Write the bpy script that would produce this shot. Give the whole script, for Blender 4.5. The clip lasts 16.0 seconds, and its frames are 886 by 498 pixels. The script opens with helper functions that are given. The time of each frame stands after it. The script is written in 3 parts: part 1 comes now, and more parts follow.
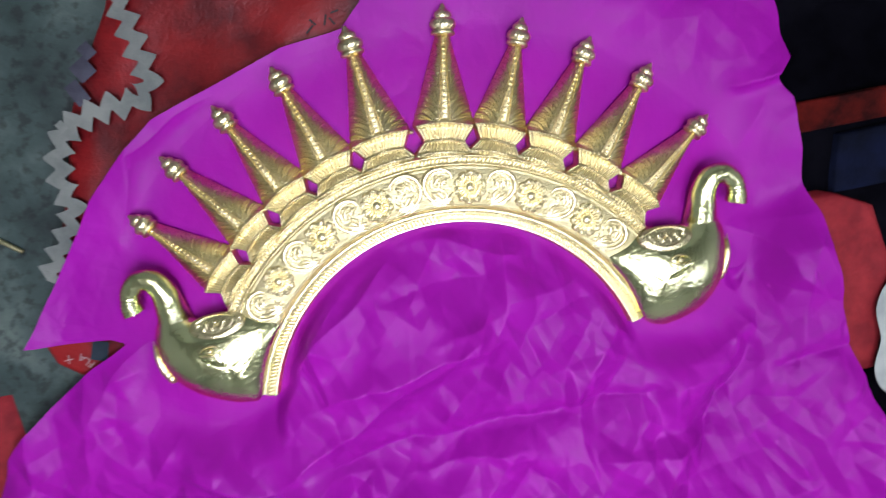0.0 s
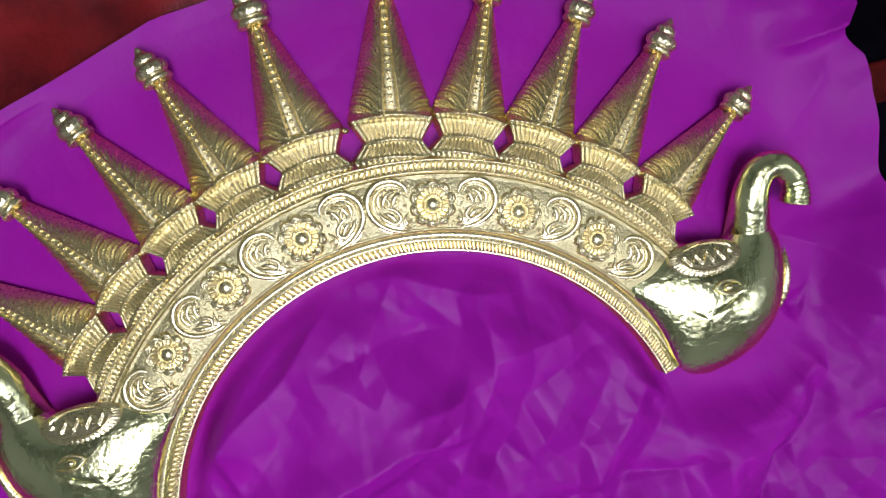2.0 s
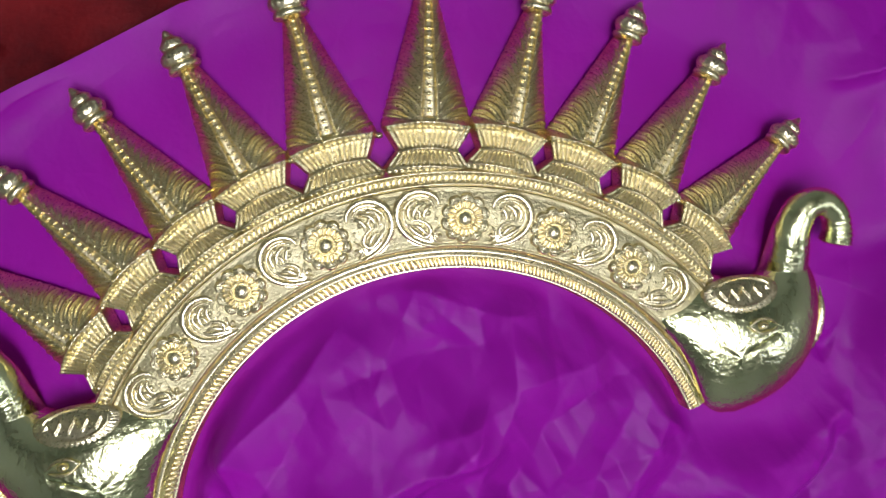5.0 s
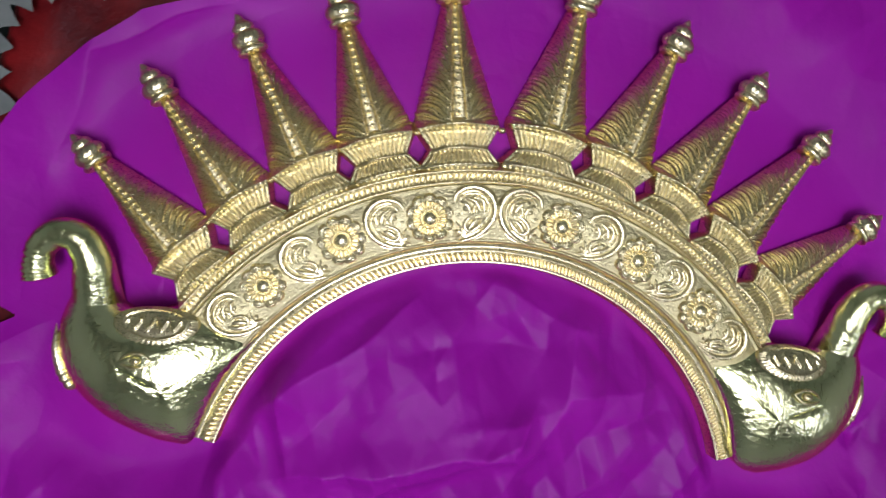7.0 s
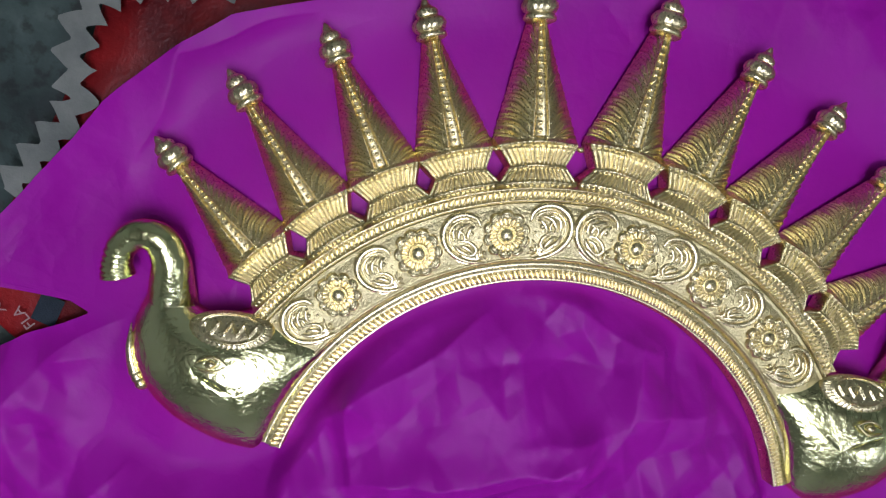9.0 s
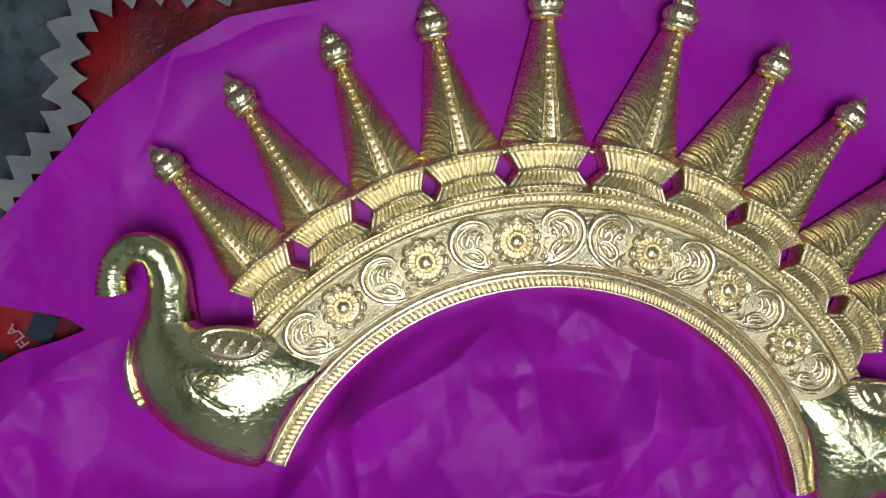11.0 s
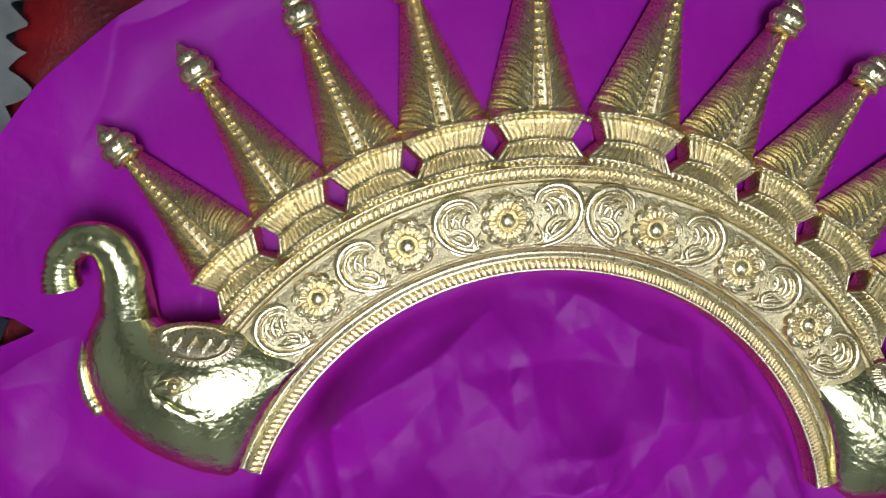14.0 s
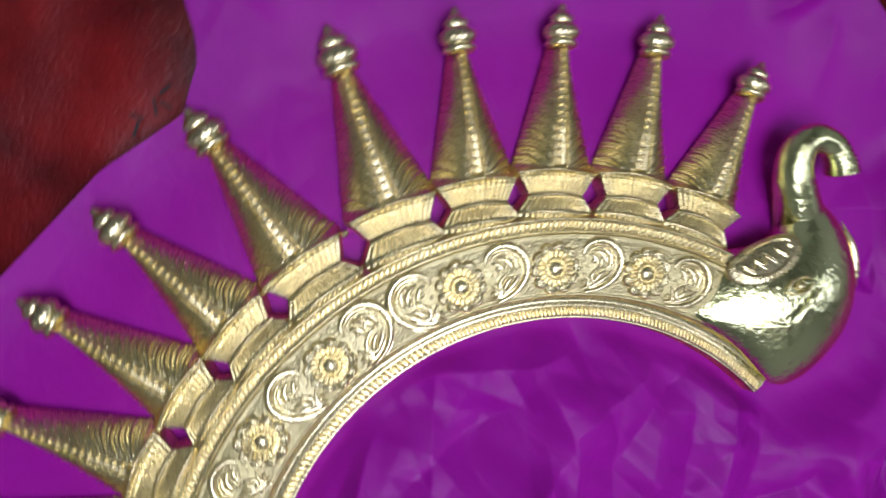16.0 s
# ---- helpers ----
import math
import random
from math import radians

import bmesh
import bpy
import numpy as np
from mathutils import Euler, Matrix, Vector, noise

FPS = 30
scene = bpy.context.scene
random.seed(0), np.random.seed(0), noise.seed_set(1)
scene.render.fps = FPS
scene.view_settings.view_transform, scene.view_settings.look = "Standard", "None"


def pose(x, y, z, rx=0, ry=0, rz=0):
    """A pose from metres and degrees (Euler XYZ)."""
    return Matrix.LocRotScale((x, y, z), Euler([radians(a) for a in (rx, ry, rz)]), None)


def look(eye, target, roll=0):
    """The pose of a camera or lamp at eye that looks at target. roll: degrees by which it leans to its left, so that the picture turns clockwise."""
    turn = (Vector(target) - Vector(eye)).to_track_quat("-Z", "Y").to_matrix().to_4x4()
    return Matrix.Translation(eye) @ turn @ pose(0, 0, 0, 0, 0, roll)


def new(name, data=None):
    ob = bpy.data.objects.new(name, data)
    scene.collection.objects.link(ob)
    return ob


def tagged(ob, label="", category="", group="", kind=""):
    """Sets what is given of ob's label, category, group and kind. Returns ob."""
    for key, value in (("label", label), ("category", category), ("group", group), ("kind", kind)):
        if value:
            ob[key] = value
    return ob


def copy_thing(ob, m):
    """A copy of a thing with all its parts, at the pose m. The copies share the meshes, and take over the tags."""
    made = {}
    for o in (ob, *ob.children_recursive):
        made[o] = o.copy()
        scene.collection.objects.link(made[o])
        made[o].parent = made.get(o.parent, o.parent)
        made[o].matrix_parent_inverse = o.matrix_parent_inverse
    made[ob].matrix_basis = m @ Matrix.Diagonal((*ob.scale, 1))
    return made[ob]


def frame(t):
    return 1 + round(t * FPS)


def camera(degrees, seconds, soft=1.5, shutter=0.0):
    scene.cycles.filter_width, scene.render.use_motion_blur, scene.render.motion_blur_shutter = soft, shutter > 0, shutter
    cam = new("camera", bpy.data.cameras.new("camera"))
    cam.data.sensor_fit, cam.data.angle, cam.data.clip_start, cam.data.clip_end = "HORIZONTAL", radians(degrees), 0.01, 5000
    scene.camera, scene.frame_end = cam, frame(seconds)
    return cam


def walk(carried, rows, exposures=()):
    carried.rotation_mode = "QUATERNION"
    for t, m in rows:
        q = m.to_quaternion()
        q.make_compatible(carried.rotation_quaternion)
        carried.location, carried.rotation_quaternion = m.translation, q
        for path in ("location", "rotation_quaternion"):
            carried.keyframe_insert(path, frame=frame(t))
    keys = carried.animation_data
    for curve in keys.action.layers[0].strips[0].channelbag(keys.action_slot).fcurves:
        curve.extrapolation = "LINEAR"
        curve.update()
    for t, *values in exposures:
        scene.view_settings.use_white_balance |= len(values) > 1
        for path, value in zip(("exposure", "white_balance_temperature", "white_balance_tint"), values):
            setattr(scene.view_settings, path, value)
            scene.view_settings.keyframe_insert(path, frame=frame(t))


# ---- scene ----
cam = camera(66.0, 16.0, soft=1.2, shutter=0.8)
PATH = [
    (0, -0.0091, 0.1301, 0.3246, -8.21, -3.86, -10.83),
    (0.5, -0.0041, 0.1280, 0.3099, -7.20, -5.07, -9.15),
    (1, -0.0046, 0.1273, 0.2774, -6.94, -5.63, -8.66),
    (1.5, -0.0005, 0.1303, 0.2469, -6.73, -6.55, -12.04),
    (2, 0.0036, 0.1272, 0.2317, -7.64, -6.43, -13.92),
    (2.5, 0.0052, 0.1284, 0.2276, -7.78, -6.86, -15.08),
    (3, 0.0129, 0.1337, 0.2197, -8.27, -7.20, -17.68),
    (3.2, 0.0143, 0.1336, 0.2178, -8.31, -7.27, -18.36),
    (5.3, -0.0132, 0.1337, 0.2185, -7.99, -7.13, -7.68),
    (5.5, -0.0163, 0.1308, 0.2185, -7.23, -7.07, -6.37),
    (6, -0.0261, 0.1269, 0.2197, -7.65, -6.66, -2.30),
    (6.5, -0.0347, 0.1239, 0.2224, -7.74, -6.23, 1.62),
    (7, -0.0430, 0.1250, 0.2274, -7.70, -5.87, 4.70),
    (7.5, -0.0558, 0.1243, 0.2286, -7.59, -5.53, 6.89),
    (8, -0.0647, 0.1265, 0.2269, -7.95, -5.13, 7.89),
    (8.5, -0.0673, 0.1278, 0.2261, -8.01, -5.32, 7.62),
    (9, -0.0674, 0.1286, 0.2248, -8.22, -5.35, 7.20),
    (11.5, -0.0690, 0.1298, 0.2114, -8.10, -5.40, 6.08),
    (12, -0.0685, 0.1257, 0.2058, -8.37, -5.43, 6.35),
    (12.5, -0.0670, 0.1225, 0.2022, -8.49, -5.33, 5.82),
    (13, -0.0681, 0.1221, 0.2011, -8.85, -5.07, 5.82),
    (13.5, -0.0671, 0.1229, 0.1999, -8.60, -5.30, 5.61),
    (14, -0.0628, 0.1255, 0.1970, -8.86, -5.90, 4.61),
    (14.5, -0.0607, 0.1307, 0.1963, -8.78, -6.54, 2.36),
    (15, -0.0409, 0.1421, 0.2019, -7.68, -7.35, -6.76),
    (15.5, -0.0173, 0.1458, 0.1959, -6.82, -8.53, -17.56),
    (16, 0.0046, 0.1521, 0.2025, -5.71, -8.99, -29.16),
]
walk(cam, [(t, pose(x, y, z, rx, ry, rz)) for t, x, y, z, rx, ry, rz in PATH],
     exposures=[(0, 0.02), (0.8, -0.07), (1.6, -0.42), (6, -0.58), (9, -0.67), (16, -0.61)])

# ---------------------------------------------------------------- world and light
world = bpy.data.worlds.new("room_air")
scene.world = world
world.use_nodes = True
world.node_tree.nodes["Background"].inputs[0].default_value = (0.53, 0.60, 0.74, 1)
world.node_tree.nodes["Background"].inputs[1].default_value = 0.05


def area_lamp(name, eye, target, sx, sy, watts, color, roll=0):
    data = bpy.data.lights.new(name, "AREA")
    data.shape, data.size, data.size_y = "RECTANGLE", sx, sy
    data.energy, data.color = watts, color
    lamp = new(name, data)
    lamp.matrix_world = look(eye, target, roll)
    return lamp


# four added, unseen lights: main on the near side, overhead, upward fill, right side
# unseen light set close by for the head highlights and the fall-off
area_lamp("near_main_light", (-0.05, -0.05, 0.50), (0.0, 0.05, 0), 0.10, 0.24, 1.35, (0.95, 0.965, 1.25), 10)
# assumed overhead source, kept weaker as fill; no tube is seen
area_lamp("overhead_fill", (0.14, -0.16, 2.18), (0.05, 0.05, 0), 0.34, 1.2, 13, (0.95, 0.965, 1.25))
# added upward fill that makes the ceiling a broad soft source
area_lamp("ceiling_bounce_fill", (0.14, -0.16, 2.14), (0.14, -0.16, 2.4), 0.3, 1.2, 37, (0.95, 0.965, 1.25))
# side light added for the left head's highlight; no window stands here
area_lamp("right_side_light", (1.30, -0.60, 1.45), (0, 0.08, 0), 0.22, 0.75, 5.0, (0.95, 0.965, 1.25))


# ---------------------------------------------------------------- materials
def material(name):
    m = bpy.data.materials.new(name)
    m.use_nodes = True
    nt = m.node_tree
    return m, nt, nt.nodes["Principled BSDF"]


def node(nt, kind, **inputs):
    n = nt.nodes.new(kind)
    for key, value in inputs.items():
        n.inputs[key.replace("_", " ")].default_value = value
    return n


def noise_tex(nt, scale, detail=4.0, rough=0.55, coord=None):
    n = node(nt, "ShaderNodeTexNoise", Scale=scale, Detail=detail, Roughness=rough)
    if coord is not None:
        nt.links.new(coord, n.inputs["Vector"])
    return n


def ramp(nt, fac, stops):
    n = nt.nodes.new("ShaderNodeValToRGB")
    el = n.color_ramp.elements
    while len(el) < len(stops):
        el.new(0.5)
    for e, (p, c) in zip(el, stops):
        e.position, e.color = p, (*c, 1)
    nt.links.new(fac, n.inputs[0])
    return n


def bump(nt, height, strength, distance, below=None):
    n = node(nt, "ShaderNodeBump", Strength=strength, Distance=distance)
    nt.links.new(height, n.inputs["Height"])
    if below is not None:
        nt.links.new(below, n.inputs["Normal"])
    return n.outputs[0]


def gold(name, rough, grain, hammered, dent=0.35, tone_a=(0.77, 0.68, 0.38), tone_b=(0.86, 0.77, 0.47)):
    m, nt, b = material(name)
    co = nt.nodes.new("ShaderNodeTexCoord").outputs["Object"]
    big = noise_tex(nt, 60, 3, 0.6, co)
    fine = noise_tex(nt, 1500, 3, 0.6, co)
    dents = noise_tex(nt, hammered, 2, 0.5, co)
    tone = ramp(nt, big.outputs[0], [(0.3, tone_a), (0.7, tone_b)])
    nt.links.new(tone.outputs[0], b.inputs["Base Color"])
    b.inputs["Metallic"].default_value = 1.0
    b.inputs["Specular Tint"].default_value = (1.0, 0.80, 0.42, 1)
    shine = ramp(nt, fine.outputs[0], [(0.3, (rough * 0.8,) * 3), (0.75, (rough * 1.35,) * 3)])
    nt.links.new(shine.outputs[0], b.inputs["Roughness"])
    low = bump(nt, dents.outputs[0], dent, 0.0006)
    nt.links.new(bump(nt, fine.outputs[0], grain, 0.0002, low), b.inputs["Normal"])
    return m


GOLD = gold("stamped_gold_sheet", 0.29, 0.15, 420, 0.08)
GOLD_FIELD = gold("stippled_gold_sheet", 0.43, 1.0, 1100, 0.6, (0.62, 0.55, 0.28), (0.71, 0.64, 0.36))
GOLD_SMOOTH = gold("polished_gold_sheet", 0.16, 0.4, 440, 0.58, (0.79, 0.81, 0.42), (0.87, 0.88, 0.52))


def paper_material():
    m, nt, b = material("magenta_tissue_paper")
    co = nt.nodes.new("ShaderNodeTexCoord").outputs["Object"]
    big = noise_tex(nt, 14, 4, 0.55, co)
    mid = noise_tex(nt, 70, 5, 0.6, co)
    fine = noise_tex(nt, 900, 3, 0.6, co)
    tone = ramp(nt, big.outputs[0], [(0.3, (0.27, 0.004, 0.265)), (0.7, (0.335, 0.006, 0.325))])
    nt.links.new(tone.outputs[0], b.inputs["Base Color"])
    gl = ramp(nt, mid.outputs[0], [(0.3, (0.38,) * 3), (0.7, (0.55,) * 3)])
    nt.links.new(gl.outputs[0], b.inputs["Roughness"])
    b.inputs["Specular IOR Level"].default_value = 0.15
    # crumpled facets at two sizes, stronger in some places than in others
    warp = noise_tex(nt, 18, 2, 0.5, co)
    shift = nt.nodes.new("ShaderNodeVectorMath")
    shift.operation = "MULTIPLY_ADD"
    shift.inputs[1].default_value = (0.03, 0.03, 0.03)
    nt.links.new(warp.outputs["Color"], shift.inputs[0])
    nt.links.new(co, shift.inputs[2])
    patches = ramp(nt, noise_tex(nt, 9, 2, 0.5, co).outputs[0], [(0.38, (0.25,) * 3), (0.62, (1,) * 3)])
    low = None
    for scale, distance in ((24, 0.0018), (75, 0.0007)):
        cells = node(nt, "ShaderNodeTexVoronoi", Scale=scale)
        cells.feature = "DISTANCE_TO_EDGE"
        nt.links.new(shift.outputs[0], cells.inputs["Vector"])
        times = nt.nodes.new("ShaderNodeMath")
        times.operation = "MULTIPLY"
        nt.links.new(cells.outputs[0], times.inputs[0])
        nt.links.new(patches.outputs[0], times.inputs[1])
        low = bump(nt, times.outputs[0], 0.8, distance, low)
    low = bump(nt, mid.outputs[0], 0.3, 0.0012, low)
    nt.links.new(bump(nt, fine.outputs[0], 0.15, 0.0002, low), b.inputs["Normal"])
    return m


def cloth_material(name, dark, light, scale, rough=0.6, relief=0.4, gloss=0.25):
    m, nt, b = material(name)
    co = nt.nodes.new("ShaderNodeTexCoord").outputs["Object"]
    big = noise_tex(nt, scale, 5, 0.6, co)
    fine = noise_tex(nt, scale * 25, 3, 0.6, co)
    tone = ramp(nt, big.outputs[0], [(0.35, dark), (0.65, light)])
    nt.links.new(tone.outputs[0], b.inputs["Base Color"])
    b.inputs["Roughness"].default_value = rough
    b.inputs["Specular IOR Level"].default_value = gloss
    low = bump(nt, big.outputs[0], relief, 0.002)
    nt.links.new(bump(nt, fine.outputs[0], relief, 0.0004, low), b.inputs["Normal"])
    return m


def floor_material():
    m, nt, b = material("mottled_stone_floor")
    co = nt.nodes.new("ShaderNodeTexCoord").outputs["Object"]
    big = noise_tex(nt, 22, 6, 0.62, co)
    spots = noise_tex(nt, 160, 3, 0.6, co)
    tone = ramp(nt, big.outputs[0], [(0.32, (0.008, 0.020, 0.018)), (0.52, (0.034, 0.060, 0.052)), (0.72, (0.095, 0.130, 0.110))])
    dark = ramp(nt, spots.outputs[0], [(0.36, (0.25, 0.25, 0.25)), (0.50, (1, 1, 1))])
    mix = nt.nodes.new("ShaderNodeMix")
    mix.data_type, mix.blend_type = "RGBA", "MULTIPLY"
    mix.inputs[0].default_value = 0.8
    nt.links.new(tone.outputs[0], mix.inputs[6])
    nt.links.new(dark.outputs[0], mix.inputs[7])
    nt.links.new(mix.outputs[2], b.inputs["Base Color"])
    b.inputs["Roughness"].default_value = 0.45
    nt.links.new(bump(nt, spots.outputs[0], 0.3, 0.001), b.inputs["Normal"])
    return m


PAPER = paper_material()
RED = cloth_material("red_printed_plastic", (0.075, 0.0015, 0.003), (0.235, 0.009, 0.010), 26, 0.40, 0.6)
RED_POUCH = cloth_material("red_mesh_cloth", (0.20, 0.008, 0.014), (0.31, 0.02, 0.025), 90, 0.6, 0.8)
GREY_PRINT = cloth_material("grey_print", (0.12, 0.135, 0.12), (0.20, 0.215, 0.185), 45, 0.5, 0.3)
DARK_PRINT = cloth_material("dark_print", (0.03, 0.03, 0.045), (0.06, 0.06, 0.08), 60, 0.5, 0.3)
BLACK = cloth_material("black_cloth", (0.0010, 0.0010, 0.0016), (0.004, 0.004, 0.006), 25, 0.95, 0.5, 0.0)
BLUE = cloth_material("navy_print", (0.006, 0.013, 0.021), (0.013, 0.026, 0.037), 60, 0.5, 0.3)
RED_SCARF = cloth_material("dark_red_cloth", (0.008, 0.001, 0.001), (0.11, 0.007, 0.004), 40, 0.85, 0.5, 0.1)
NAVY_CLOTH = cloth_material("dark_navy_cloth", (0.001, 0.002, 0.006), (0.004, 0.007, 0.025), 50, 0.85, 0.5, 0.1)
WHITE = cloth_material("white_trim", (0.30, 0.33, 0.30), (0.42, 0.45, 0.40), 60, 0.5, 0.3)
INK = cloth_material("black_ink", (0.02, 0.015, 0.015), (0.03, 0.02, 0.02), 60, 0.6, 0.1)
LETTER = cloth_material("pale_lettering", (0.34, 0.22, 0.22), (0.42, 0.30, 0.28), 60, 0.6, 0.1)
FLOOR = floor_material()
# tones of the unseen walls and ceiling, set for what the gold reflects
WALL = cloth_material("painted_wall", (0.48, 0.53, 0.48), (0.54, 0.59, 0.54), 3, 0.8, 0.2)
CEILING = cloth_material("ceiling_paint", (0.53, 0.52, 0.44), (0.61, 0.60, 0.51), 3, 0.8, 0.2)


# ---------------------------------------------------------------- mesh helpers
def link_mesh(name, verts, faces, mat, parent=None, label="", smooth=True):
    me = bpy.data.meshes.new(name)
    me.from_pydata([tuple(map(float, v)) for v in verts], [], faces)
    me.materials.append(mat)
    if smooth:
        me.polygons.foreach_set("use_smooth", [True] * len(me.polygons))
    me.update()
    ob = new(name, me)
    if parent is not None:
        ob.parent = parent
    return tagged(ob, label)


def grid_faces(m, n, wrap=False, start=0):
    out = []
    for i in range(m - 1):
        for j in range(n if wrap else n - 1):
            k = (j + 1) % n
            out.append((start + i * n + j, start + i * n + k, start + (i + 1) * n + k, start + (i + 1) * n + j))
    return out


def grid_part(name, p, mat, parent=None, label="", wrap=False, flip=False):
    m, n, _ = p.shape
    faces = grid_faces(m, n, wrap)
    if flip:
        faces = [f[::-1] for f in faces]
    return link_mesh(name, p.reshape(-1, 3), faces, mat, parent, label)


def tube(path, radii, sides=10, flat=1.0):
    """Rings of a tube along a path of points, closed to a point at both ends; flat squashes it in z."""
    path, radii = np.array(path, float), np.array(radii, float)
    way = np.gradient(path, axis=0)
    way /= np.linalg.norm(way, axis=1)[:, None] + 1e-12
    side = np.cross(way, (0, 0, 1.0))
    side /= np.linalg.norm(side, axis=1)[:, None] + 1e-12
    up = np.cross(side, way)
    a = np.linspace(0, 2 * np.pi, sides, endpoint=False)
    return path[:, None] + radii[:, None, None] * (np.cos(a)[None, :, None] * side[:, None] + flat * np.sin(a)[None, :, None] * up[:, None])


def joined(blocks):
    """Vertices and faces of several grids (points, wrap) as one mesh."""
    verts, faces = [], []
    for p, wrap in blocks:
        faces += grid_faces(p.shape[0], p.shape[1], wrap, len(verts))
        verts += p.reshape(-1, 3).tolist()
    return verts, faces


def spline(points, count):
    """A smooth open curve through the points."""
    q = np.array(points, float)
    q = np.vstack([2 * q[0] - q[1], q, 2 * q[-1] - q[-2]])
    out = []
    for s in np.linspace(0, len(points) - 1 - 1e-9, count):
        i, t = int(s), s - int(s)
        a, b, c, d = q[i:i + 4]
        out.append(0.5 * (2 * b + (c - a) * t + (2 * a - 5 * b + 4 * c - d) * t ** 2 + (3 * b - a - 3 * c + d) * t ** 3))
    return np.array(out)


def bell(x, w):
    return np.exp(-(x / w) ** 2)


def step(a, b, x):
    t = np.clip((x - a) / (b - a), 0, 1)
    return t * t * (3 - 2 * t)


MM = 0.001


def ring(r, deg, z):
    a = np.radians(deg)
    return np.stack([r * np.sin(a), r * np.cos(a), z + 0 * r], -1) * MM


# ---------------------------------------------------------------- the room
def slab(name, lo, hi, mat, label, category="", kind="structure"):
    bm = bmesh.new()
    bmesh.ops.create_cube(bm, size=1)
    for v in bm.verts:
        v.co = [lo[n] + (v.co[n] + 0.5) * (hi[n] - lo[n]) for n in range(3)]
    me = bpy.data.meshes.new(name)
    bm.to_mesh(me)
    bm.free()
    me.materials.append(mat)
    return tagged(new(name, me), label, category, kind=kind)


slab("floor", (-1.9, -1.9, -0.10), (1.9, 1.9, -0.024), FLOOR, "grey-green mottled stone floor, worn and spotted", "floor")
# ceiling and walls are out of view, added for reflections and bounce
slab("ceiling", (-1.9, -1.9, 2.4), (1.9, 1.9, 2.5), CEILING, "plain pale ceiling, unseen, added to bounce light", "ceiling")
slab("wall_north", (-1.9, 1.8, -0.024), (1.9, 1.9, 2.4), WALL, "plain grey-green wall, unseen, added to close the room", "wall")
slab("wall_south", (-1.9, -1.9, -0.024), (1.9, -1.8, 2.4), WALL, "plain grey-green wall, unseen, added to close the room", "wall")
slab("wall_east", (1.8, -1.8, -0.024), (1.9, 1.8, 2.4), WALL, "plain grey-green wall, unseen, added to close the room", "wall")
slab("wall_west", (-1.9, -1.8, -0.024), (-1.8, 1.8, 2.4), WALL, "plain grey-green wall, unseen, added to close the room", "wall")


# ---------------------------------------------------------------- the gold ornament
BASE = -4.0     # underside of the ornament, in mm
crown = tagged(new("crown_ornament"), "gold crown arch with ten spikes lying on magenta paper", "crown")


def band_strip(name, r0, r1, half, profile, nr, na, mat, label):
    """A strip of the arch between two radii; profile(r, degrees) gives its height in mm."""
    r = np.linspace(r0, r1, nr)
    a = np.linspace(-half, half, na)
    rr, aa = np.meshgrid(r, a, indexing="ij")
    return grid_part(name, ring(rr, aa, profile(rr, aa)), mat, crown, label, flip=True)


def inner_border(r, a):
    z = BASE + 6.3 * step(91.9, 92.7, r) + 0.05 * (r - 92.7) - 0.5 * bell(r - 98.2, 1.0) + 2.4 * step(99.3, 100.0, r)
    cord = np.clip(np.cos(np.radians(a * 360 / np.where(a < 2, 1.1, 0.8)) + (r - 94.8) * 1.3), -0.5, 1)
    return z + step(93.3, 93.8, r) * step(96.5, 96.0, r) * (0.35 + 0.65 * cord * np.sqrt(np.clip(1 - ((r - 94.9) / 1.5) ** 2, 0, 1)))


def field(r, a):
    z = 4.8 + 2.1 * np.sin(np.pi * np.clip((r - 100) / 20, 0, 1))
    return z + 0.7 * bell(r - 100.6, 0.5) + 0.6 * bell(r - 118.9, 0.5)


def outer_border(r, a):
    z = 5.4 + 0 * r + 0.8 * bell(r - 120.0, 0.5) + 0.9 * bell(r - 123.8, 0.6)
    cord = np.clip(np.cos(np.radians(a * 360 / 0.86) - (r - 121.7) * 1.0), -0.4, 1)
    z = z + 0.7 * cord * np.clip(1 - ((r - 121.8) / 1.6) ** 2, 0, 1)
    return z - 4.8 * step(123.9, 126.4, r) - 5.0 * step(126.6, 127.2, r)


band_strip("inner_rope_border", 91.9, 100.2, 74.0, inner_border, 50, 2300, GOLD, "gold border stamped with a slanted cord")
panel = band_strip("panel", 100.1, 119.6, 55.0, field, 60, 500, GOLD_FIELD, "curved gold panel with a stippled ground")
band_strip("outer_rope_border", 119.4, 127.3, 54.6, outer_border, 44, 1500, GOLD, "gold border stamped with a slanted cord")


def on_panel(r, deg, turn=0.0, flip=1):
    """A pose on the panel: x along the arch, y outwards."""
    a = math.radians(deg)
    m = Matrix.Translation((r * MM * math.sin(a), r * MM * math.cos(a), 6.5 * MM)) @ Matrix.Rotation(-a + math.radians(turn), 4, "Z")
    return m @ Matrix.Diagonal((flip, 1, 1, 1))


